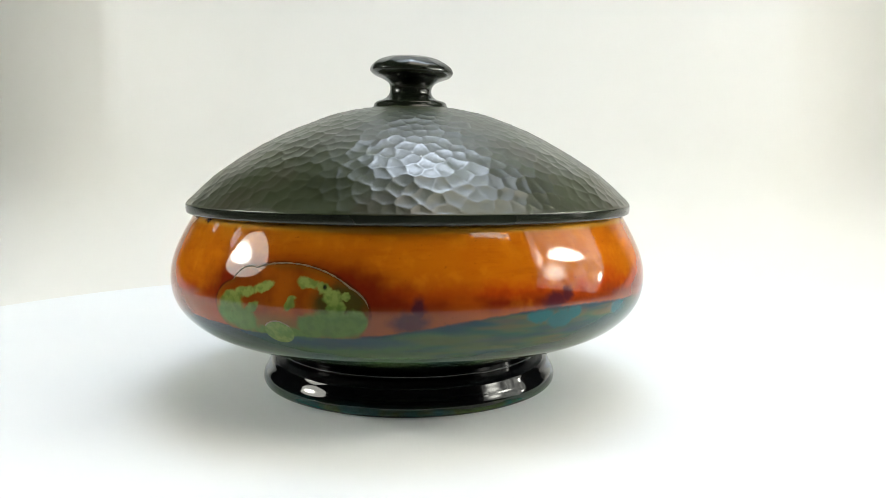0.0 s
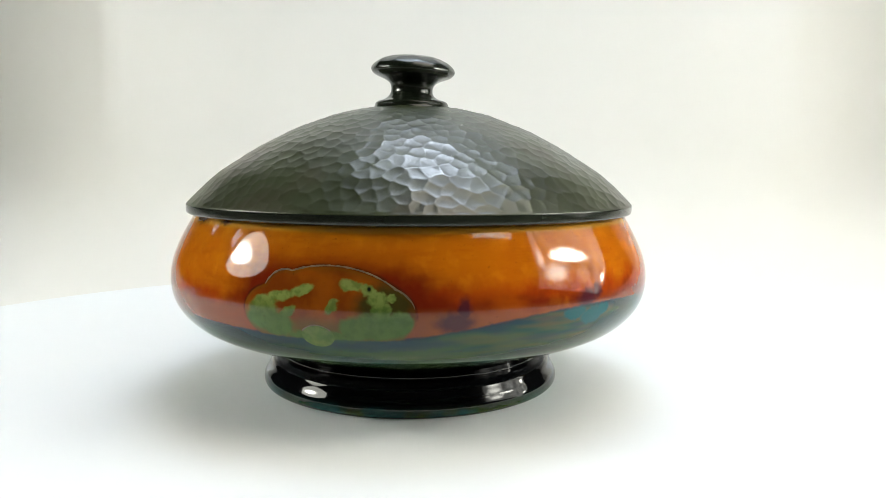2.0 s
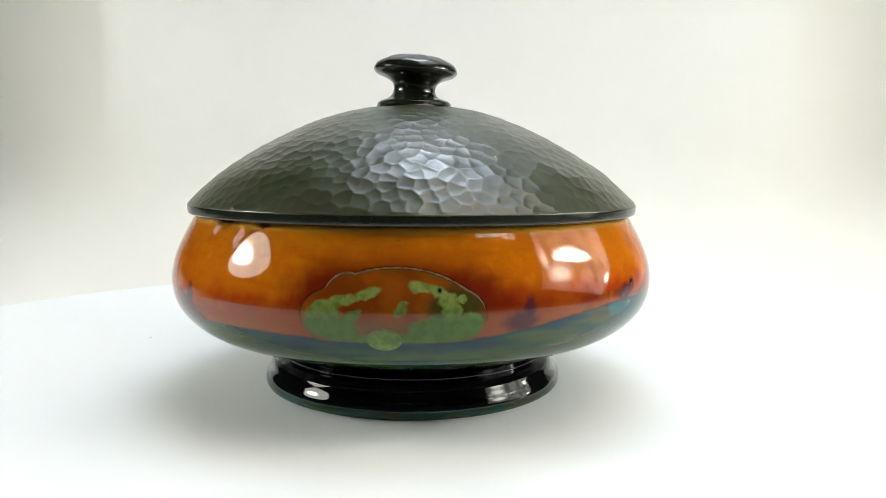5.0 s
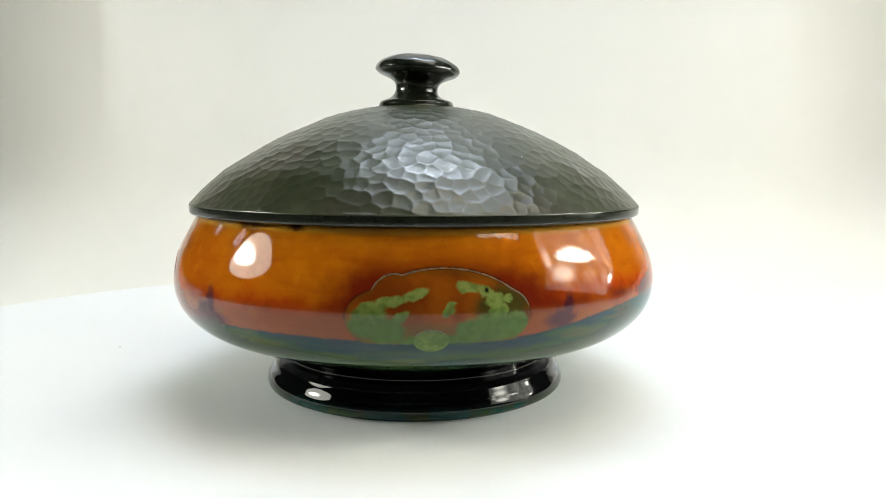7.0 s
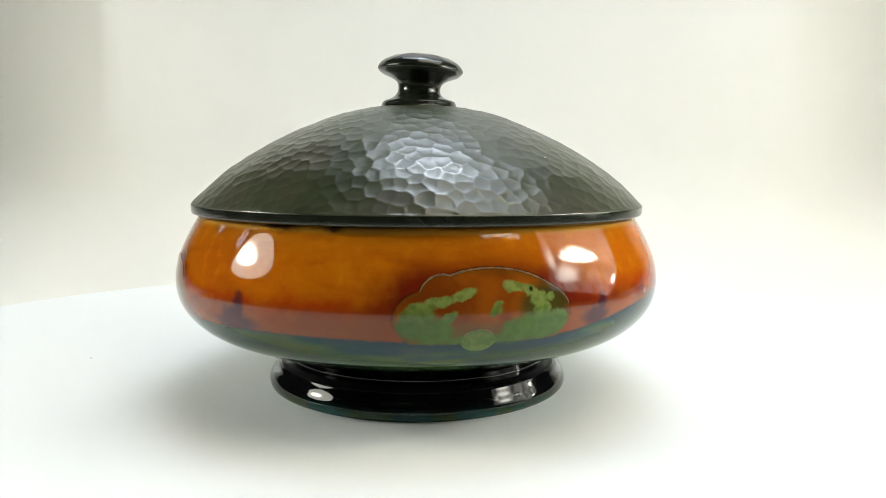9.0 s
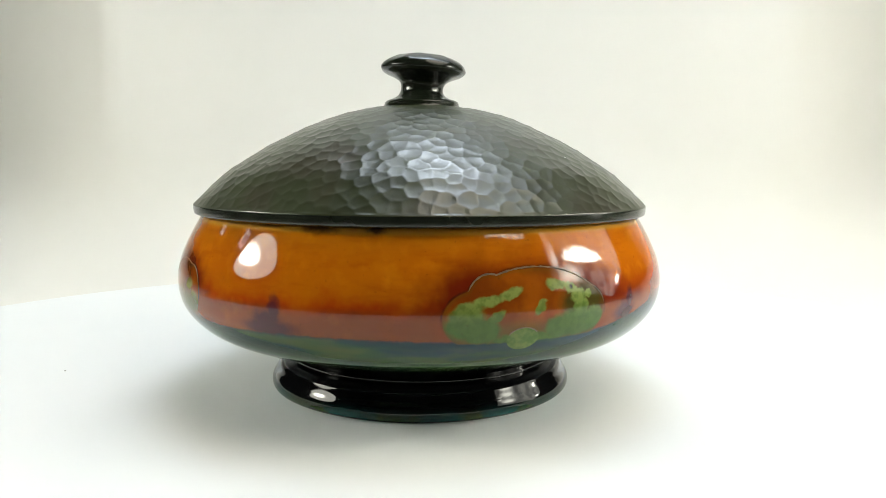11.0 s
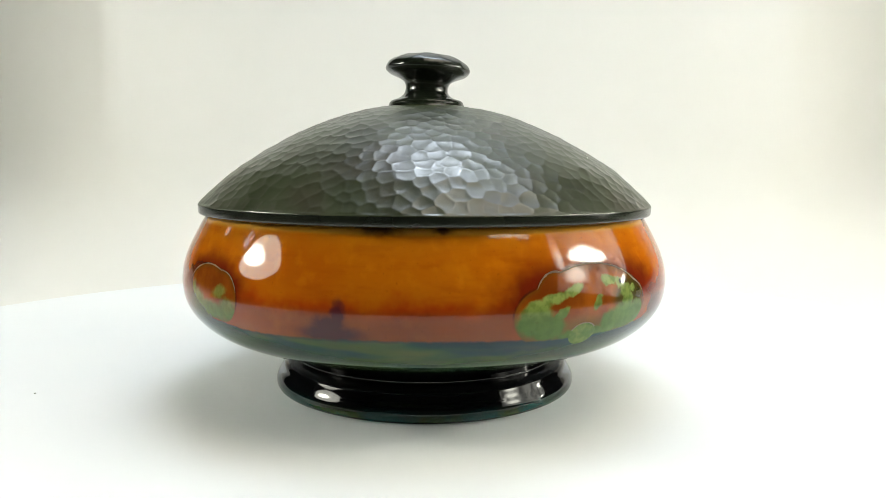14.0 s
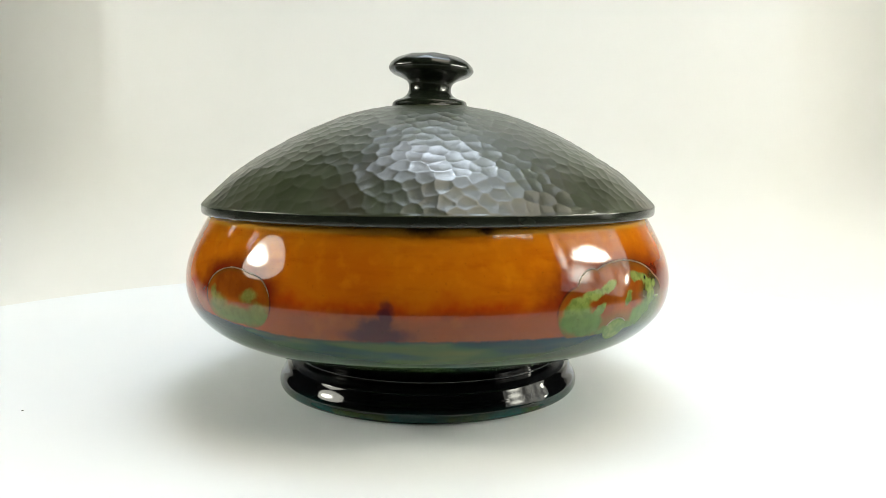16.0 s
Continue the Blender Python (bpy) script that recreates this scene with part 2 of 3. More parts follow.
    land = n.mix(n.smooth(v, 33.0, 23.0), (0.020, 0.070, 0.036), (0.040, 0.075, 0.026))
    land = n.mix(n.smooth(stroke, 0.44, 0.70, 0.0, 0.9), land, (0.013, 0.042, 0.056))
    land = n.mix(n.smooth(stroke_b, 0.48, 0.76, 0.0, 0.45), land, (0.105, 0.105, 0.022))
    land = n.mix(n.math("MULTIPLY", n.smooth(depth, -4.5, -0.6), n.smooth(stroke_b, 0.62, 0.40, 0.0, 0.8)), land, (0.008, 0.032, 0.052))
    land = n.mix(n.math("MULTIPLY", n.smooth(u, 48.0, 70.0), n.smooth(stroke, 0.54, 0.36, 0.0, 0.45)), land, (0.12, 0.060, 0.014))
    land = n.mix(n.math("MULTIPLY", inside([(33, 29.6, 17, 1.7, 2), (-4, 29.4, 9, 1.2, 0)], wu, wv, 0.45), 0.55), land, (0.014, 0.032, 0.062))
    land = n.mix(inside(TEAL_TREES, wu, wv, 0.25), land, (0.006, 0.085, 0.090))
    # near-black on the underside, below v = 18
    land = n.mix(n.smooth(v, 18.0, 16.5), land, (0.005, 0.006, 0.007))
    col = n.mix(n.smooth(depth, 0.4, -0.4), sky, land)
    edge = n.math("MULTIPLY", n.smooth(depth, -0.9, -0.15), n.smooth(depth, 0.35, 0.0))
    col = n.mix(n.math("MULTIPLY", edge, 0.4), col, (0.030, 0.022, 0.030))

    # trees: russet crowns with green patches, a bush before the large one
    cut = n.smooth(depth, -0.9, -0.2)
    leaf = n.mix(n.smooth(v, 36.0, 43.0), (0.068, 0.135, 0.020), (0.20, 0.255, 0.062))
    leaf = n.mix(n.smooth(wob[0], 0.38, 0.66, 0.0, 0.5), leaf, (0.040, 0.095, 0.012))
    for shape, shapes, soft, gain in ((crown, LARGE_PATCHES, 0.22, 0.95), (small, SMALL_PATCHES, 0.40, 0.70)):
        russet = n.mix(n.smooth(wide[1], 0.35, 0.65), (0.16, 0.032, 0.003), (0.25, 0.060, 0.004))
        russet = n.mix(n.smooth(shape, 0.80, 1.0, 0.0, 0.5), russet, (0.090, 0.050, 0.006))
        russet = n.mix(n.smooth(v, 38.5, 34.0, 0.0, 0.75), russet, (0.090, 0.068, 0.012))
        russet = n.mix(inside([(31.5, 40.5, 7.5, 5.5, 0)], wu, wv, 0.35), russet, (0.050, 0.040, 0.008))
        tree = n.mix(n.math("MULTIPLY", inside(shapes, wu, wv, soft), gain), russet, leaf)
        line = n.math("MULTIPLY", n.smooth(shape, 0.96, 1.0), n.smooth(shape, 1.07, 1.02))
        col = n.mix(n.math("MULTIPLY", n.smooth(shape, 1.03, 0.95), cut), col, tree)
        col = n.mix(n.math("MULTIPLY", n.math("MULTIPLY", line, n.smooth(v, 34.0, 39.0)), n.smooth(wob[2], 0.30, 0.60, 0.15, 0.65)), col, (0.028, 0.012, 0.005))
    bush = inside(FRONT_BUSH, u, v, 0.03)
    col = n.mix(bush, col, n.mix(n.smooth(wob[1], 0.35, 0.65), (0.070, 0.135, 0.024), (0.13, 0.185, 0.040)))
    col = n.mix(inside([(27.3, 45.0, 0.5, 0.6, 0)], u, v, 0.6), col, (0.006, 0.008, 0.004))
    grime = n.noise(c, 900, 2)
    col = n.mix(n.smooth(grime, 0.66, 0.80, 0.0, 0.35), col, (0.05, 0.02, 0.004))
    height = n.math("ADD", n.math("MULTIPLY", n.noise(c, 45, 2), 1.0), n.math("MULTIPLY", n.noise(c, 260, 2), 0.12))
    n.bump(height, 0.05, 0.0012)
    return n.set(Base_Color=col, Roughness=n.smooth(grime, 0.4, 0.8, 0.040, 0.075), IOR=1.43)


WHITE, PAPER = turntable_white(), paper_white()
LID, FOOT, BODY = lid_glaze(), foot_glaze(), body_glaze()
KNOB = simple("dark green gloss glaze", (0.011, 0.015, 0.009), 0.19, 80, 0.4, 0.05)
RIM = simple("dark gloss rim glaze", (0.015, 0.019, 0.013), 0.17, 12, 0.25, 0.02)
BLACK = simple("black painted metal", (0.02, 0.02, 0.02), 0.45)
WOOD = simple("dark brown table wood", (0.06, 0.035, 0.02), 0.5, 12, 0.3)
WALL = simple("grey wall paint", (0.10, 0.10, 0.10), 0.9, 3)
CARPET = simple("dark grey carpet", (0.04, 0.04, 0.042), 0.95, 40, 0.3, 0.3)
LAMP_LEFT = glow("lit round diffuser", (1.0, 0.985, 0.88), LEFT_LAMP, [(-0.050, 0.020, 0.062, 0.044, 14.0)])
LAMP_RIGHT = glow("lit softbox fabric", (1.0, 0.985, 0.88), RIGHT_LAMP, [(-0.025, 0.078, 0.100, 0.030, 60.0), (-0.105, -0.035, 0.070, 0.085, 9.0), (-0.17, 0.06, 0.020, 0.055, 7.0),
                                                                         (0.175, -0.05, 0.016, 0.045, 22.0)], 0.75)
LAMP_TOP = glow("lit overhead fabric", (0.83, 0.94, 1.10), TOP_LAMP, [(0.03, 0.0, 0.22, 0.15, 1.4), (0.05, 0.0, 0.10, 0.07, 4.2)])
LAMP_WARM = glow("lit warm panel", (1.0, 0.91, 0.76), 4.4, [])
LAMP_FLAP = glow("lit fabric flap", (1.0, 0.97, 0.88), 6.0, [(0.0, 0.0, 0.03, 0.02, 1.0)], 0.6)
SLIP = simple("dark slip trail", (0.15, 0.095, 0.042), 0.35, 300, 0.4)
GLASS = Nodes("clear window glass").set(Base_Color=(1.0, 1.0, 1.0), Roughness=0.0, Transmission_Weight=1.0, IOR=1.45)

# ---- structure ----
def structure(name, bm, material, label, smooth=False):
    return tagged(new(name, mesh_of(name, bm, material, smooth)), label, name.split("_")[0], kind="structure")


structure("floor", box(-2.2, -2.4, -0.80, 2.2, 1.8, -0.75), CARPET, "dark grey carpeted studio floor")
structure("ceiling", box(-2.2, -2.4, 1.75, 2.2, 1.8, 1.80), WALL, "grey painted studio ceiling")
structure("wall_north", box(-2.2, 1.7, -0.75, 2.2, 1.8, 1.75), WALL, "grey painted studio wall behind the sweep")
structure("wall_south", box(-2.2, -2.4, -0.75, 2.2, -2.3, 1.75), WALL, "grey painted studio wall facing the sweep")


def wall_with_openings(name, x0, x1, y0, y1, z0, z1, holes, label):
    """A wall of blocks round its openings (y0, y1, z0, z1), in order along y."""
    bm = bmesh.new()
    blocks, y = [], y0
    for a, b, c, d in holes:
        blocks += [(y, a, z0, z1), (a, b, z0, c), (a, b, d, z1)]
        y = b
    blocks.append((y, y1, z0, z1))
    for a, b, c, d in blocks:
        one = box(x0, a, c, x1, b, d)
        me = bpy.data.meshes.new("block")
        one.to_mesh(me)
        one.free()
        bm.from_mesh(me)
        bpy.data.meshes.remove(me)
    return structure(name, bm, WALL, label)


OPENINGS = [(0.22, 0.42, 1.02, 1.28), (0.98, 1.14, 0.84, 1.04)]
wall_with_openings("wall_west", -2.2, -2.1, -2.3, 1.7, -0.75, 1.75, OPENINGS, "grey painted studio side wall with two small windows")
for number, (a, b, c, d) in enumerate(OPENINGS, 1):
    window = tagged(new("window_%d" % number), "small white-framed daylight window in the side wall", "window", kind="structure")
    for y0, y1, z0, z1 in ((a, b, c, c + 0.02), (a, b, d - 0.02, d), (a, a + 0.02, c + 0.02, d - 0.02), (b - 0.02, b, c + 0.02, d - 0.02),
                           ((a + b) / 2 - 0.012, (a + b) / 2 + 0.006, c + 0.02, d - 0.02)):
        part("window_frame", box(-2.16, y0, z0, -2.12, y1, z1, 0.002), PAPER, window)
    for y0, y1 in ((a + 0.021, (a + b) / 2 - 0.013), ((a + b) / 2 + 0.013, b - 0.021)):
        part("pane", box(-2.142, y0, c + 0.021, -2.138, y1, d - 0.021), GLASS, window, "clear glass pane", False).visible_shadow = False
structure("wall_east", box(2.1, -2.3, -0.75, 2.2, 1.7, 1.75), WALL, "grey painted studio side wall")


def backdrop():
    """White paper: it lies on the table, sweeps up behind the turntable, and its sides fold back, tightly at the top."""
    bm = bmesh.new()
    path = []
    for k in range(9):
        path.append((0.10 + 0.13 * k / 8, -0.026, 0.0))
    for k in range(1, 13):
        a = k / 12 * math.pi / 2
        path.append((0.23 + 0.10 * math.sin(a), 0.074 - 0.10 * math.cos(a), k / 12))
    for k in range(1, 31):
        path.append((0.33, 0.074 + 0.55 * k / 30, 1.0))
    grid = []
    for y, z, up in path:
        row = []
        t = min(1, max(0, (z - 0.0) / 0.14))
        t = t * t * (3 - 2 * t)
        rho = 0.30 * (1 - t) + 0.006
        for k in range(-80, 81):
            side = 1 if k > 0 else -1
            edge = 0.272 if side > 0 else 0.262
            s = abs(k) / 80 * 0.95
            turn = min(max(0.0, s - (edge - 0.25 * rho)) / rho, 0.48 if side > 0 else 0.58)
            bent = turn * rho
            start = edge - 0.25 * rho
            if s < start:
                px, py = s, 0.0
            else:
                rest = s - start - bent
                px = start + rho * math.sin(turn) + rest * math.cos(turn)
                py = rho * (1 - math.cos(turn)) + rest * math.sin(turn)
            row.append(bm.verts.new((side * px, y + py * up, z)))
        grid.append(row)
    for a, b in zip(grid, grid[1:]):
        for k in range(len(a) - 1):
            bm.faces.new((a[k], a[k + 1], b[k + 1], b[k]))
    ob = structure("backdrop", bm, PAPER, "white paper sweep curving up behind the turntable", True)
    thick = ob.modifiers.new("thickness", "SOLIDIFY")
    thick.thickness, thick.offset = 0.0006, 0.0


backdrop()

# ---- things ----
BODY_PROFILE = [(0.0430, 0.0133), (0.0500, 0.0151), (0.0560, 0.0168), (0.0620, 0.0186), (0.0670, 0.0203), (0.0710, 0.0218), (0.0738, 0.0233),
                (0.0765, 0.0254), (0.0789, 0.0278), (0.0809, 0.0304), (0.0821, 0.0330), (0.0828, 0.0357),
                (0.0831, 0.0385), (0.0830, 0.0412), (0.0826, 0.0440), (0.0818, 0.0470), (0.0806, 0.0500), (0.0791, 0.0530),
                (0.0774, 0.0562), (0.0758, 0.0592), (0.0750, 0.0604)]
LID_PROFILE = [(0.0773, 0.0642), (0.0763, 0.0653), (0.0749, 0.0667), (0.0712, 0.0702), (0.0657, 0.0749), (0.0564, 0.0810),
               (0.0469, 0.0863), (0.0373, 0.0907), (0.0275, 0.0943), (0.0176, 0.0966), (0.0110, 0.0974)]


BODY_CURVE = eased(BODY_PROFILE, 150, 0.0028)


def body_radius(z):
    return float(np.interp(z, [q[1] for q in BODY_CURVE], [q[0] for q in BODY_CURVE]))


def hammered_lid():
    """A dome beaten all over with shallow dished facets, each with a crisp ridge round it."""
    rng = random.Random(7)
    sides, rows = 1300, 230
    profile = np.array(spline(LID_PROFILE, rows))
    run = np.concatenate([[0], np.cumsum(np.hypot(*np.diff(profile, axis=0).T))])
    seeds, taken = [], {}
    tries = 0
    while tries < 45000:
        tries += 1
        k = rng.random() * run[-1]
        r, z = np.interp(k, run, profile[:, 0]), np.interp(k, run, profile[:, 1])
        if rng.random() > r / 0.078:
            continue
        a = rng.random() * 2 * math.pi
        q = (r * math.cos(a), r * math.sin(a), z)
        cell = (int(q[0] // 0.0036), int(q[1] // 0.0036))
        close = [s for i in (-1, 0, 1) for j in (-1, 0, 1) for s in taken.get((cell[0] + i, cell[1] + j), ())]
        if all((q[0] - s[0]) ** 2 + (q[1] - s[1]) ** 2 + (q[2] - s[2]) ** 2 > 0.0036 ** 2 for s in close):
            seeds.append(q)
            taken.setdefault(cell, []).append(q)
    seeds = np.array(seeds)
    depth = np.array([rng.uniform(0.85, 1.15) for _ in seeds])
    tilt = np.array([(rng.gauss(0, 0.013), rng.gauss(0, 0.013), 0.0) for _ in seeds])
    angles = np.linspace(0, 2 * math.pi, sides, endpoint=False)
    tangent = np.gradient(profile, axis=0)
    normal = np.stack([tangent[:, 1], -tangent[:, 0]], 1)
    normal /= np.linalg.norm(normal, axis=1)[:, None]
    verts, ridges = [], []
    for k in range(rows):
        r, z = profile[k]
        ring = np.stack([r * np.cos(angles), r * np.sin(angles), np.full(sides, z)], 1)
        close = np.abs(seeds[:, 2] - z) < 0.013
        near, gain, slant = seeds[close], depth[close], tilt[close]
        # the ridges wander a little
        bent = ring + 0.00024 * np.stack([np.sin(ring[:, 1] * 1300 + 2 * np.sin(ring[:, 0] * 500)), np.sin(ring[:, 0] * 1200 + 2 * np.sin(ring[:, 1] * 600)),
                                          np.sin((ring[:, 0] + ring[:, 1]) * 900)], 1)
        d2 = ((bent[:, None, :] - near[None]) ** 2).sum(2)
        order = np.argsort(d2, axis=1)[:, :2]
        pick = np.take_along_axis(d2, order, 1)
        f1 = np.sqrt(pick[:, 0])
        f2 = np.sqrt(pick[:, 1])
        dish = np.minimum(f1, 0.0046) ** 2 * 19.0 * gain[order[:, 0]]
        other = np.minimum(f2, 0.0055) ** 2 * 19.0 * gain[order[:, 1]]
        dish += ((ring - near[order[:, 0]]) * slant[order[:, 0]]).sum(1)
        other += ((ring - near[order[:, 1]]) * slant[order[:, 1]]).sum(1)
        blend = 0.00004
        mixed = np.clip(0.5 + 0.5 * (other - dish) / blend, 0, 1)
        h = other * (1 - mixed) + dish * mixed - blend * mixed * (1 - mixed)
        h += 0.00003 * np.exp(-((f2 - f1) / 0.0013) ** 2)
        lumps = [noise.noise((q[0] * 95, q[1] * 95, q[2] * 95)) for q in ring[::5]]
        h += 0.00022 * np.interp(np.arange(sides), np.arange(0, sides + 1, 5), lumps + lumps[:1])
        fade = min(1.0, run[k] / 0.0007) * min(1.0, (run[-1] - run[k]) / 0.004)
        h = (h - 0.00010) * fade
        flat = np.stack([normal[k, 0] * np.cos(angles), normal[k, 0] * np.sin(angles), np.full(sides, normal[k, 1])], 1)
        verts.append(ring + flat * h[:, None])
        ridges.append(np.exp(-((f2 - f1) / 0.0007) ** 2) * fade)
    verts = np.concatenate(verts)
    # the plain lip below the dome, and the inside of the lid
    lip = spline([(0.0773, 0.0642), (0.07747, 0.06400), (0.07755, 0.06365), (0.07755, 0.0630), (0.07750, 0.0620), (0.07735, 0.06125), (0.0769, 0.0609), (0.0762, 0.06075), (0.0752, 0.0607)], 44)
    lip += spline([(0.0752, 0.0607), (0.0735, 0.0608), (0.0728, 0.0600), (0.0718, 0.0600), (0.0712, 0.0640), (0.0640, 0.0725), (0.0460, 0.0838),
                   (0.0200, 0.0935), (0.0, 0.0945)], 50)[1:]
    rings = [verts[k * sides:(k + 1) * sides] for k in range(rows)][::-1]
    for r, z in lip[1:-1]:
        rings.append(np.stack([r * np.cos(angles), r * np.sin(angles), np.full(sides, z)], 1))
    count = len(rings)
    index = np.arange(count * sides).reshape(count, sides)
    side = np.roll(index, -1, axis=1)
    faces = np.stack([index[:-1], index[1:], side[1:], side[:-1]], -1).reshape(-1, 4)
    me = bpy.data.meshes.new("lid")
    me.from_pydata(np.concatenate(rings).tolist(), [], faces.tolist())
    worn = np.zeros(count * sides, dtype=np.float32)
    worn[:rows * sides] = np.concatenate(ridges[::-1])
    me.attributes.new("ridge", "FLOAT", "POINT").data.foreach_set("value", worn)
    me.materials.append(LID)
    me.materials.append(RIM)
    band = np.zeros(len(faces), dtype=np.int32)
    band[(rows + 3) * sides:] = 1
    me.polygons.foreach_set("material_index", band)
    me.shade_smooth()
    return me


def knob():
    """A mushroom knob on a collar, its cap beaten into a few flats."""
    cap = spline([(0.0150, 0.0952), (0.0143, 0.0964), (0.0135, 0.0972), (0.0131, 0.0980), (0.0128, 0.0988), (0.0120, 0.0994), (0.0104, 0.0999), (0.0087, 0.1008), (0.0076, 0.1022), (0.0074, 0.1040),
                  (0.0081, 0.1057), (0.0101, 0.1070), (0.0133, 0.1083), (0.0147, 0.1097), (0.0145, 0.1110), (0.0135, 0.1123),
                  (0.0113, 0.1136), (0.0077, 0.1148), (0.0038, 0.1154), (0.0, 0.1155)], 130)
    bm = lathe(cap, 160)
    rng = random.Random(3)
    seeds = [Vector((0.0, 0.0, 0.1155))]
    for ring, count, z in ((0.0065, 6, 0.1149), (0.0118, 10, 0.1130), (0.0142, 13, 0.1100)):
        for k in range(count):
            a = 2 * math.pi * (k + rng.uniform(-0.2, 0.2)) / count
            seeds.append(Vector((ring * math.cos(a), ring * math.sin(a), z)))
    for v in bm.verts:
        if v.co.z > 0.1085:
            d = min((v.co - s).length for s in seeds)
            out = Vector((v.co.x, v.co.y, (v.co.z - 0.108) * 2.2)).normalized()
            v.co += out * (min(d, 0.004) ** 2 * 19 - 0.00008) * min(1, (v.co.z - 0.1085) / 0.001)
    # the cap leans a little
    lean = Matrix.Rotation(radians(3.2), 4, Vector((math.cos(radians(-32)), math.sin(radians(-32)), 0)).cross(Vector((0, 0, -1))))
    base = Vector((0, 0, 0.100))
    for v in bm.verts:
        share = min(1, max(0, (v.co.z - 0.099) / 0.006))
        v.co = v.co.lerp(base + lean @ (v.co - base), share)
    return bm


def slip_outline(shapes, start, end, radius, steps=150):
    """A thin raised trail of slip along the top of a painted crown."""
    def inside(u, v):
        near = 9.0
        for u0, v0, ru, rv, _ in shapes:
            near = min(near, math.hypot((u - u0) / ru, (v - v0) / rv))
        return near
    u0, v0 = shapes[0][0], shapes[0][1] - 3
    path = []
    for k in range(steps):
        a = radians(start + (end - start) * k / (steps - 1))
        d = 0.0
        while inside(u0 + d * math.cos(a), v0 + d * math.sin(a)) < 1.0 or d < 2:
            d += 0.05
        u, v = u0 + d * math.cos(a), v0 + d * math.sin(a)
        swing = FACING + u / 82.5
        r = body_radius(v / 1000) + 0.00003
        path.append(Vector((r * math.cos(swing), r * math.sin(swing), v / 1000)))
    bm = bmesh.new()
    rings = []
    for k, q in enumerate(path):
        ahead = (path[min(k + 1, steps - 1)] - path[max(k - 1, 0)]).normalized()
        out = Vector((q.x, q.y, 0)).normalized()
        side = ahead.cross(out).normalized()
        w = radius * (0.75 + 0.5 * noise.noise(q * 900)) * min(1, k / 6, (steps - 1 - k) / 6) + 0.00002
        rings.append([bm.verts.new(q + side * w * math.cos(b) + out * w * 0.3 * math.sin(b)) for b in np.linspace(0, 2 * math.pi, 8, endpoint=False)])
    for a, b in zip(rings, rings[1:]):
        for k in range(8):
            bm.faces.new((a[k], a[(k + 1) % 8], b[(k + 1) % 8], b[k]))
    bm.faces.new(rings[0][::-1])
    bm.faces.new(rings[-1])
    return bm


def lidded_bowl():
    bowl = thing("lidded_bowl", "amber glazed pottery bowl painted with trees, under a hammered lid", "bowl")
    inner = [(0.0735, 0.0604), (0.0755, 0.0560), (0.0790, 0.0480), (0.0797, 0.0400), (0.0780, 0.0310), (0.0720, 0.0270), (0.0600, 0.0232), (0.0300, 0.0190), (0.0, 0.0185)]
    shell = [(0.0, 0.0131)] + BODY_CURVE + [(0.0742, 0.0608)] + spline(inner, 40)
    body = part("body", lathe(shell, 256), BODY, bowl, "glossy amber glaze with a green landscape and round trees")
    for shapes, start, end, width in ((LARGE_CROWN, 150, 14, 0.00030), (SMALL_CROWN, 160, 15, 0.00024), (FRONT_BUSH, 135, 50, 0.00020)):
        part("slip_outline", slip_outline(shapes, start, end, width), SLIP, body, "thin raised outline of a painted tree")
    foot = eased([(0.0494, 0.0151), (0.0480, 0.0138), (0.0466, 0.0124), (0.0459, 0.0112), (0.0464, 0.0104), (0.0480, 0.0101), (0.0493, 0.0098), (0.0501, 0.0091), (0.0506, 0.0082),
                  (0.05096, 0.0072), (0.05147, 0.0061), (0.0522, 0.0050), (0.0528, 0.0036), (0.0529, 0.0021), (0.0525, 0.0007), (0.0512, 0.0)], 120, 0.0007)
    under = [(0.0455, 0.0002), (0.0440, 0.0030), (0.0420, 0.0110), (0.0, 0.0110)]
    part("foot", lathe([(0.0420, 0.0141)] + foot + under, 256), FOOT, bowl, "glossy black-green foot ring")
    lid = tagged(new("lid", hammered_lid()), "grey-green lid with hammered facets")
    lid.parent = bowl
    part("knob", knob(), KNOB, lid, "dark green mushroom knob")
    mote = bmesh.new()
    bmesh.ops.create_icosphere(mote, subdivisions=1, radius=0.00026)
    for vert in mote.verts:
        vert.co = Vector((vert.co.x * 1.2, vert.co.y, vert.co.z * 0.7)) + Vector((0.0056, -0.0586, 0.0796))
    part("dust_speck", mote, PAPER, lid, "tiny white mote of dust")
    return bowl


def turntable():
    table = thing("turntable", "round white satin turntable disc with a dust speck", "turntable", at=pose(-0.0040, 0.0, 0.0))
    part("disc", lathe([(0.0, 0.0)] + [(0.2640, 0.0)] + [(0.2690 - 0.005 * (1 - math.sin(a)), -0.005 + 0.005 * math.cos(a)) for a in np.linspace(0, math.pi / 2, 8)]
                       + [(0.2690, -0.010), (0.2670, -0.012), (0.0, -0.012)], 256), WHITE, table)
    part("base", lathe([(0.0, -0.012), (0.12, -0.012), (0.13, -0.0255), (0.0, -0.0255)], 96), WHITE, table, "low white turntable base")
    speck = bmesh.new()
    bmesh.ops.create_icosphere(speck, subdivisions=1, radius=0.00032)
    for vert in speck.verts:
        vert.co = Vector((vert.co.x * 1.3, vert.co.y, vert.co.z * 0.5)) + Vector((-0.0995, 0.0930, 0.0001))
    part("dust_speck", speck, BLACK, table, "tiny dark speck of dust")
    return table


BOWL = lidded_bowl()
TURNTABLE = turntable()


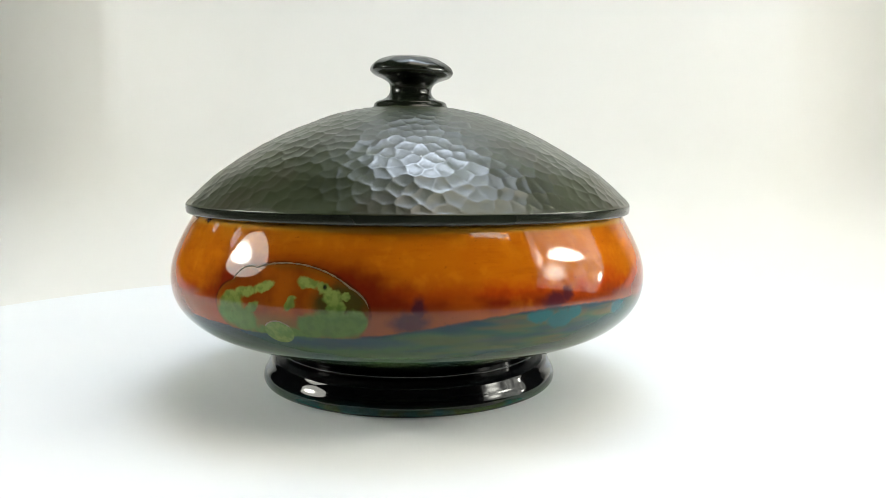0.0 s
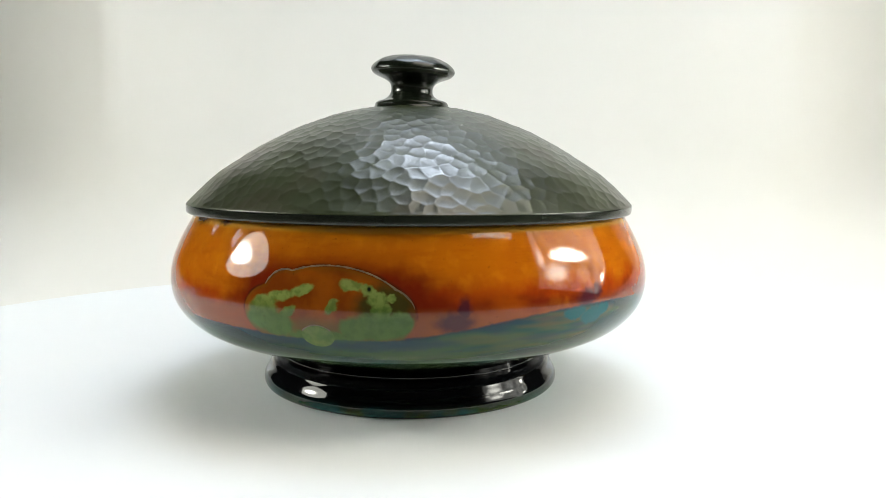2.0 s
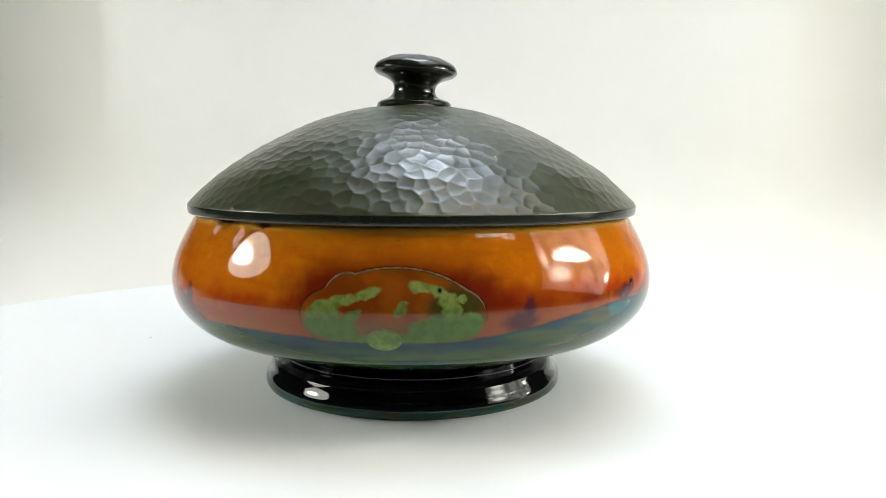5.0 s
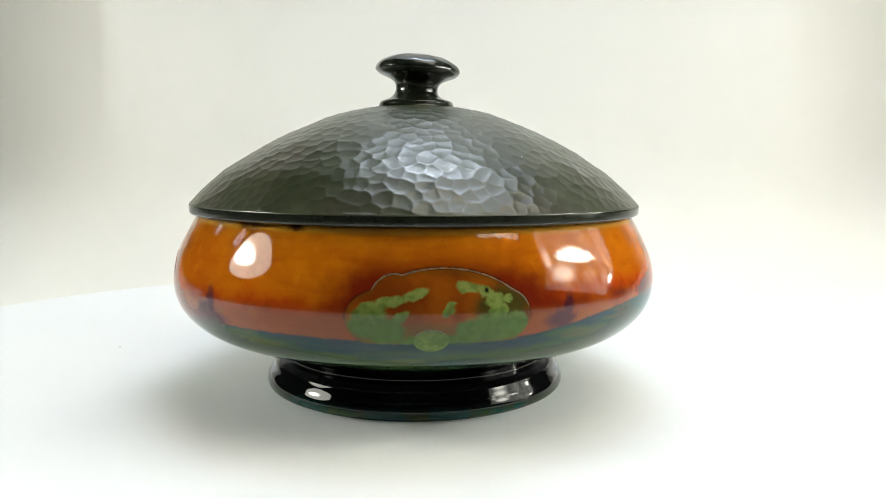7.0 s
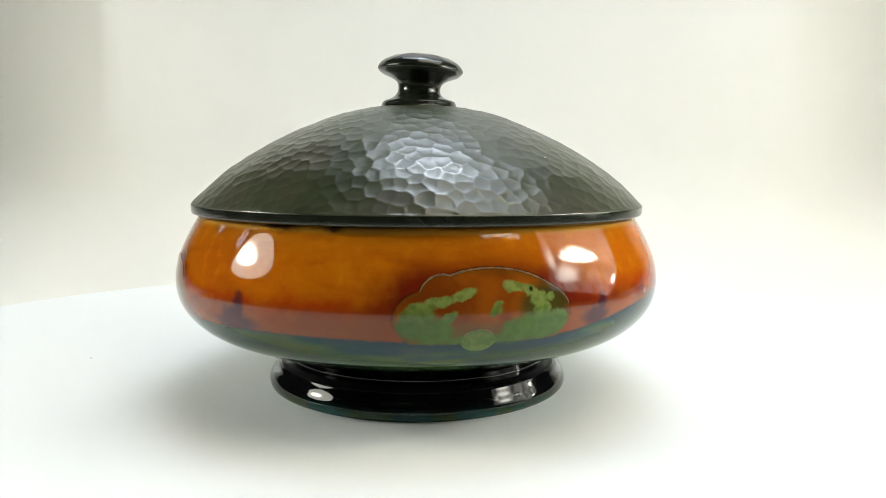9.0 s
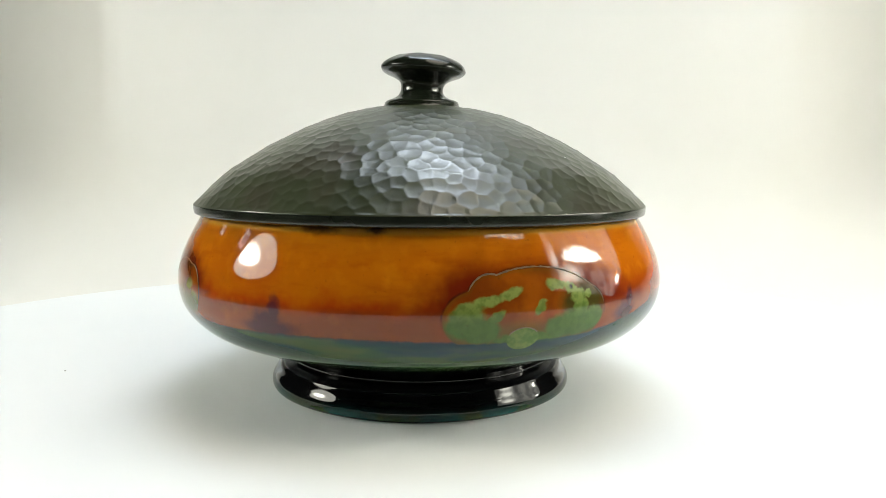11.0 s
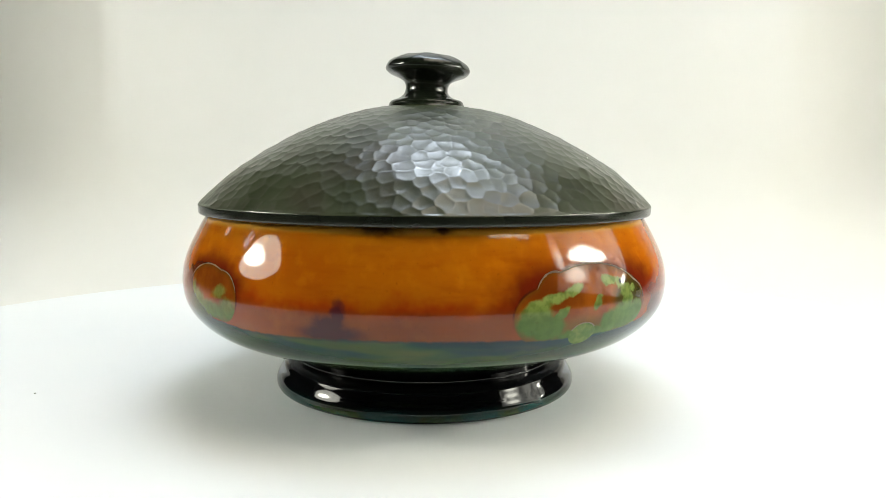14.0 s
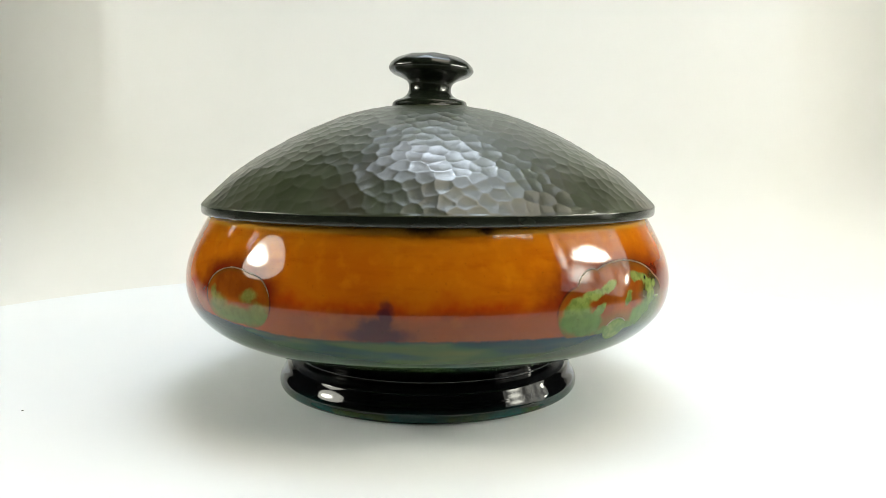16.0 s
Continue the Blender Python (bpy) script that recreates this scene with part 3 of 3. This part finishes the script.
def studio_table():
    t = thing("table", "dark brown wooden table under the turntable and paper sweep", "table")
    part("tabletop", box(-0.75, -0.45, -0.060, 0.75, 0.85, -0.0268, 0.003), WOOD, t)
    for x in (-0.70, 0.70):
        for y in (-0.40, 0.80):
            part("leg", box(x - 0.03, y - 0.03, -0.75, x + 0.03, y + 0.03, -0.0605, 0.003), WOOD, t)


studio_table()


def disc_lamp():
    """A round dish with a lit diffuser, on a stand beside the table."""
    lamp = thing("studio_lamp", "round studio lamp with a glowing white diffuser, on a black stand", "lamp")
    place = look((-0.545, -0.118, 0.274), (-0.05, -0.01, 0.045))
    dish = part("reflector", lathe([(0.0, 0.060), (0.04, 0.058), (0.095, 0.030), (0.116, 0.0), (0.118, -0.004), (0.114, -0.004), (0.113, 0.0)], 96), BLACK, lamp)
    dish.matrix_local = place
    bulb = lathe([(0.0, -0.001), (0.05, -0.001), (0.1125, -0.001), (0.1125, 0.001), (0.0, 0.001)], 96)
    diffuser = part("diffuser", bulb, LAMP_LEFT, lamp, "glowing white diffuser")
    diffuser.matrix_local = place
    part("pole", rod((-0.80, 0.0, -0.745), (-0.80, 0.0, 0.33), 0.010), BLACK, lamp)
    part("arm", rod((-0.80, 0.0, 0.32), (-0.602, -0.129, 0.292), 0.008), BLACK, lamp)
    for k in range(3):
        a = 2 * math.pi * k / 3 + 0.4
        part("leg", rod((-0.80, 0.0, -0.55), (-0.80 + 0.28 * math.cos(a), 0.28 * math.sin(a), -0.742), 0.008), BLACK, lamp)


def softbox(name, place, w, h, glow_material, label, stand):
    lamp = thing(name, label, "lamp")
    frame_bm = bmesh.new()
    for x0, y0, x1, y1 in ((-w, -h, w, -h + 0.01), (-w, h - 0.01, w, h), (-w, -h + 0.01, -w + 0.01, h - 0.01), (w - 0.01, -h + 0.01, w, h - 0.01)):
        one = box(x0, y0, -0.006, x1, y1, 0.03)
        me = bpy.data.meshes.new("side")
        one.to_mesh(me)
        one.free()
        frame_bm.from_mesh(me)
        bpy.data.meshes.remove(me)
    part("frame", frame_bm, BLACK, lamp, smooth=False).matrix_local = place
    bm = bmesh.new()
    bmesh.ops.create_grid(bm, x_segments=40, y_segments=40, size=1)
    for v in bm.verts:
        x, y = v.co.x * (w - 0.0105), v.co.y * (h - 0.0105)
        v.co = Vector((x, y, 0.006 * noise.noise((x * 14, y * 3, 0.0))))
    part("diffuser", bm, glow_material, lamp, "creased glowing white fabric").matrix_local = place
    part("housing", box(-w * 0.98, -h * 0.98, 0.031, w * 0.98, h * 0.98, 0.09, 0.01), BLACK, lamp).matrix_local = place
    part("pole", rod(*stand, 0.012), BLACK, lamp)
    return lamp


disc_lamp()
SOFTBOX = softbox("softbox", look((0.53, -0.09, 0.235), (0.05, -0.04, 0.07)) @ Matrix.Rotation(radians(-26), 4, "Z"), 0.21, 0.205, LAMP_RIGHT,
                  "white fabric softbox with a bright core, on a black pole", ((0.67, -0.11, -0.748), (0.67, -0.11, 0.32)))
flap_bm = bmesh.new()
bmesh.ops.create_grid(flap_bm, x_segments=12, y_segments=4, size=1)
for vert in flap_bm.verts:
    vert.co = Vector((vert.co.x * 0.12, vert.co.y * 0.016, 0.004 * noise.noise((vert.co.x * 3, vert.co.y * 2, 5.0))))
part("flap", flap_bm, LAMP_FLAP, SOFTBOX, "narrow glowing fabric flap").matrix_local = look((0.44, -0.385, 0.65), (0.03, -0.04, 0.055)) @ Matrix.Rotation(radians(-20), 4, "Z")
part("bracket", rod((0.446, -0.390, 0.658), (0.560, -0.27, 0.44), 0.004), BLACK, SOFTBOX)
softbox("overhead_softbox", look((0.09, 0.15, 0.76), (0.02, -0.03, 0.09)), 0.30, 0.175, LAMP_TOP,
        "cool white softbox hung from the ceiling above the turntable", ((0.09, 0.175, 0.84), (0.09, 0.175, 1.748)))


def ceiling_lamp(x, y):
    lamp = thing("ceiling_lamp", "square warm white ceiling lamp in a black frame", "lamp")
    part("frame", box(x - 0.60, y - 0.60, 1.725, x + 0.60, y + 0.60, 1.7495, 0.004), BLACK, lamp)
    part("diffuser", box(x - 0.58, y - 0.58, 1.715, x + 0.58, y + 0.58, 1.7245, 0.003), LAMP_WARM, lamp, "glowing warm white panel")


ceiling_lamp(0.66, -0.32)


def motions():
    turn, axis, off = 4.0517, Vector((-0.0040, 0.0, 0.0)), 0.00847
    bowl_rows, table_rows = [], []
    for k in range(33):
        t = k * 0.5
        a = turn * t - 0.001743 * t * t
        p = radians(a) - 2.8187
        bowl_rows.append((t, pose(axis.x + off * math.cos(p), axis.y + off * math.sin(p), 0.0, 0, 0, a)))
        table_rows.append((t, pose(axis.x, axis.y, 0.0, 0, 0, a)))
    walk(BOWL, bowl_rows)
    walk(TURNTABLE, table_rows)


motions()
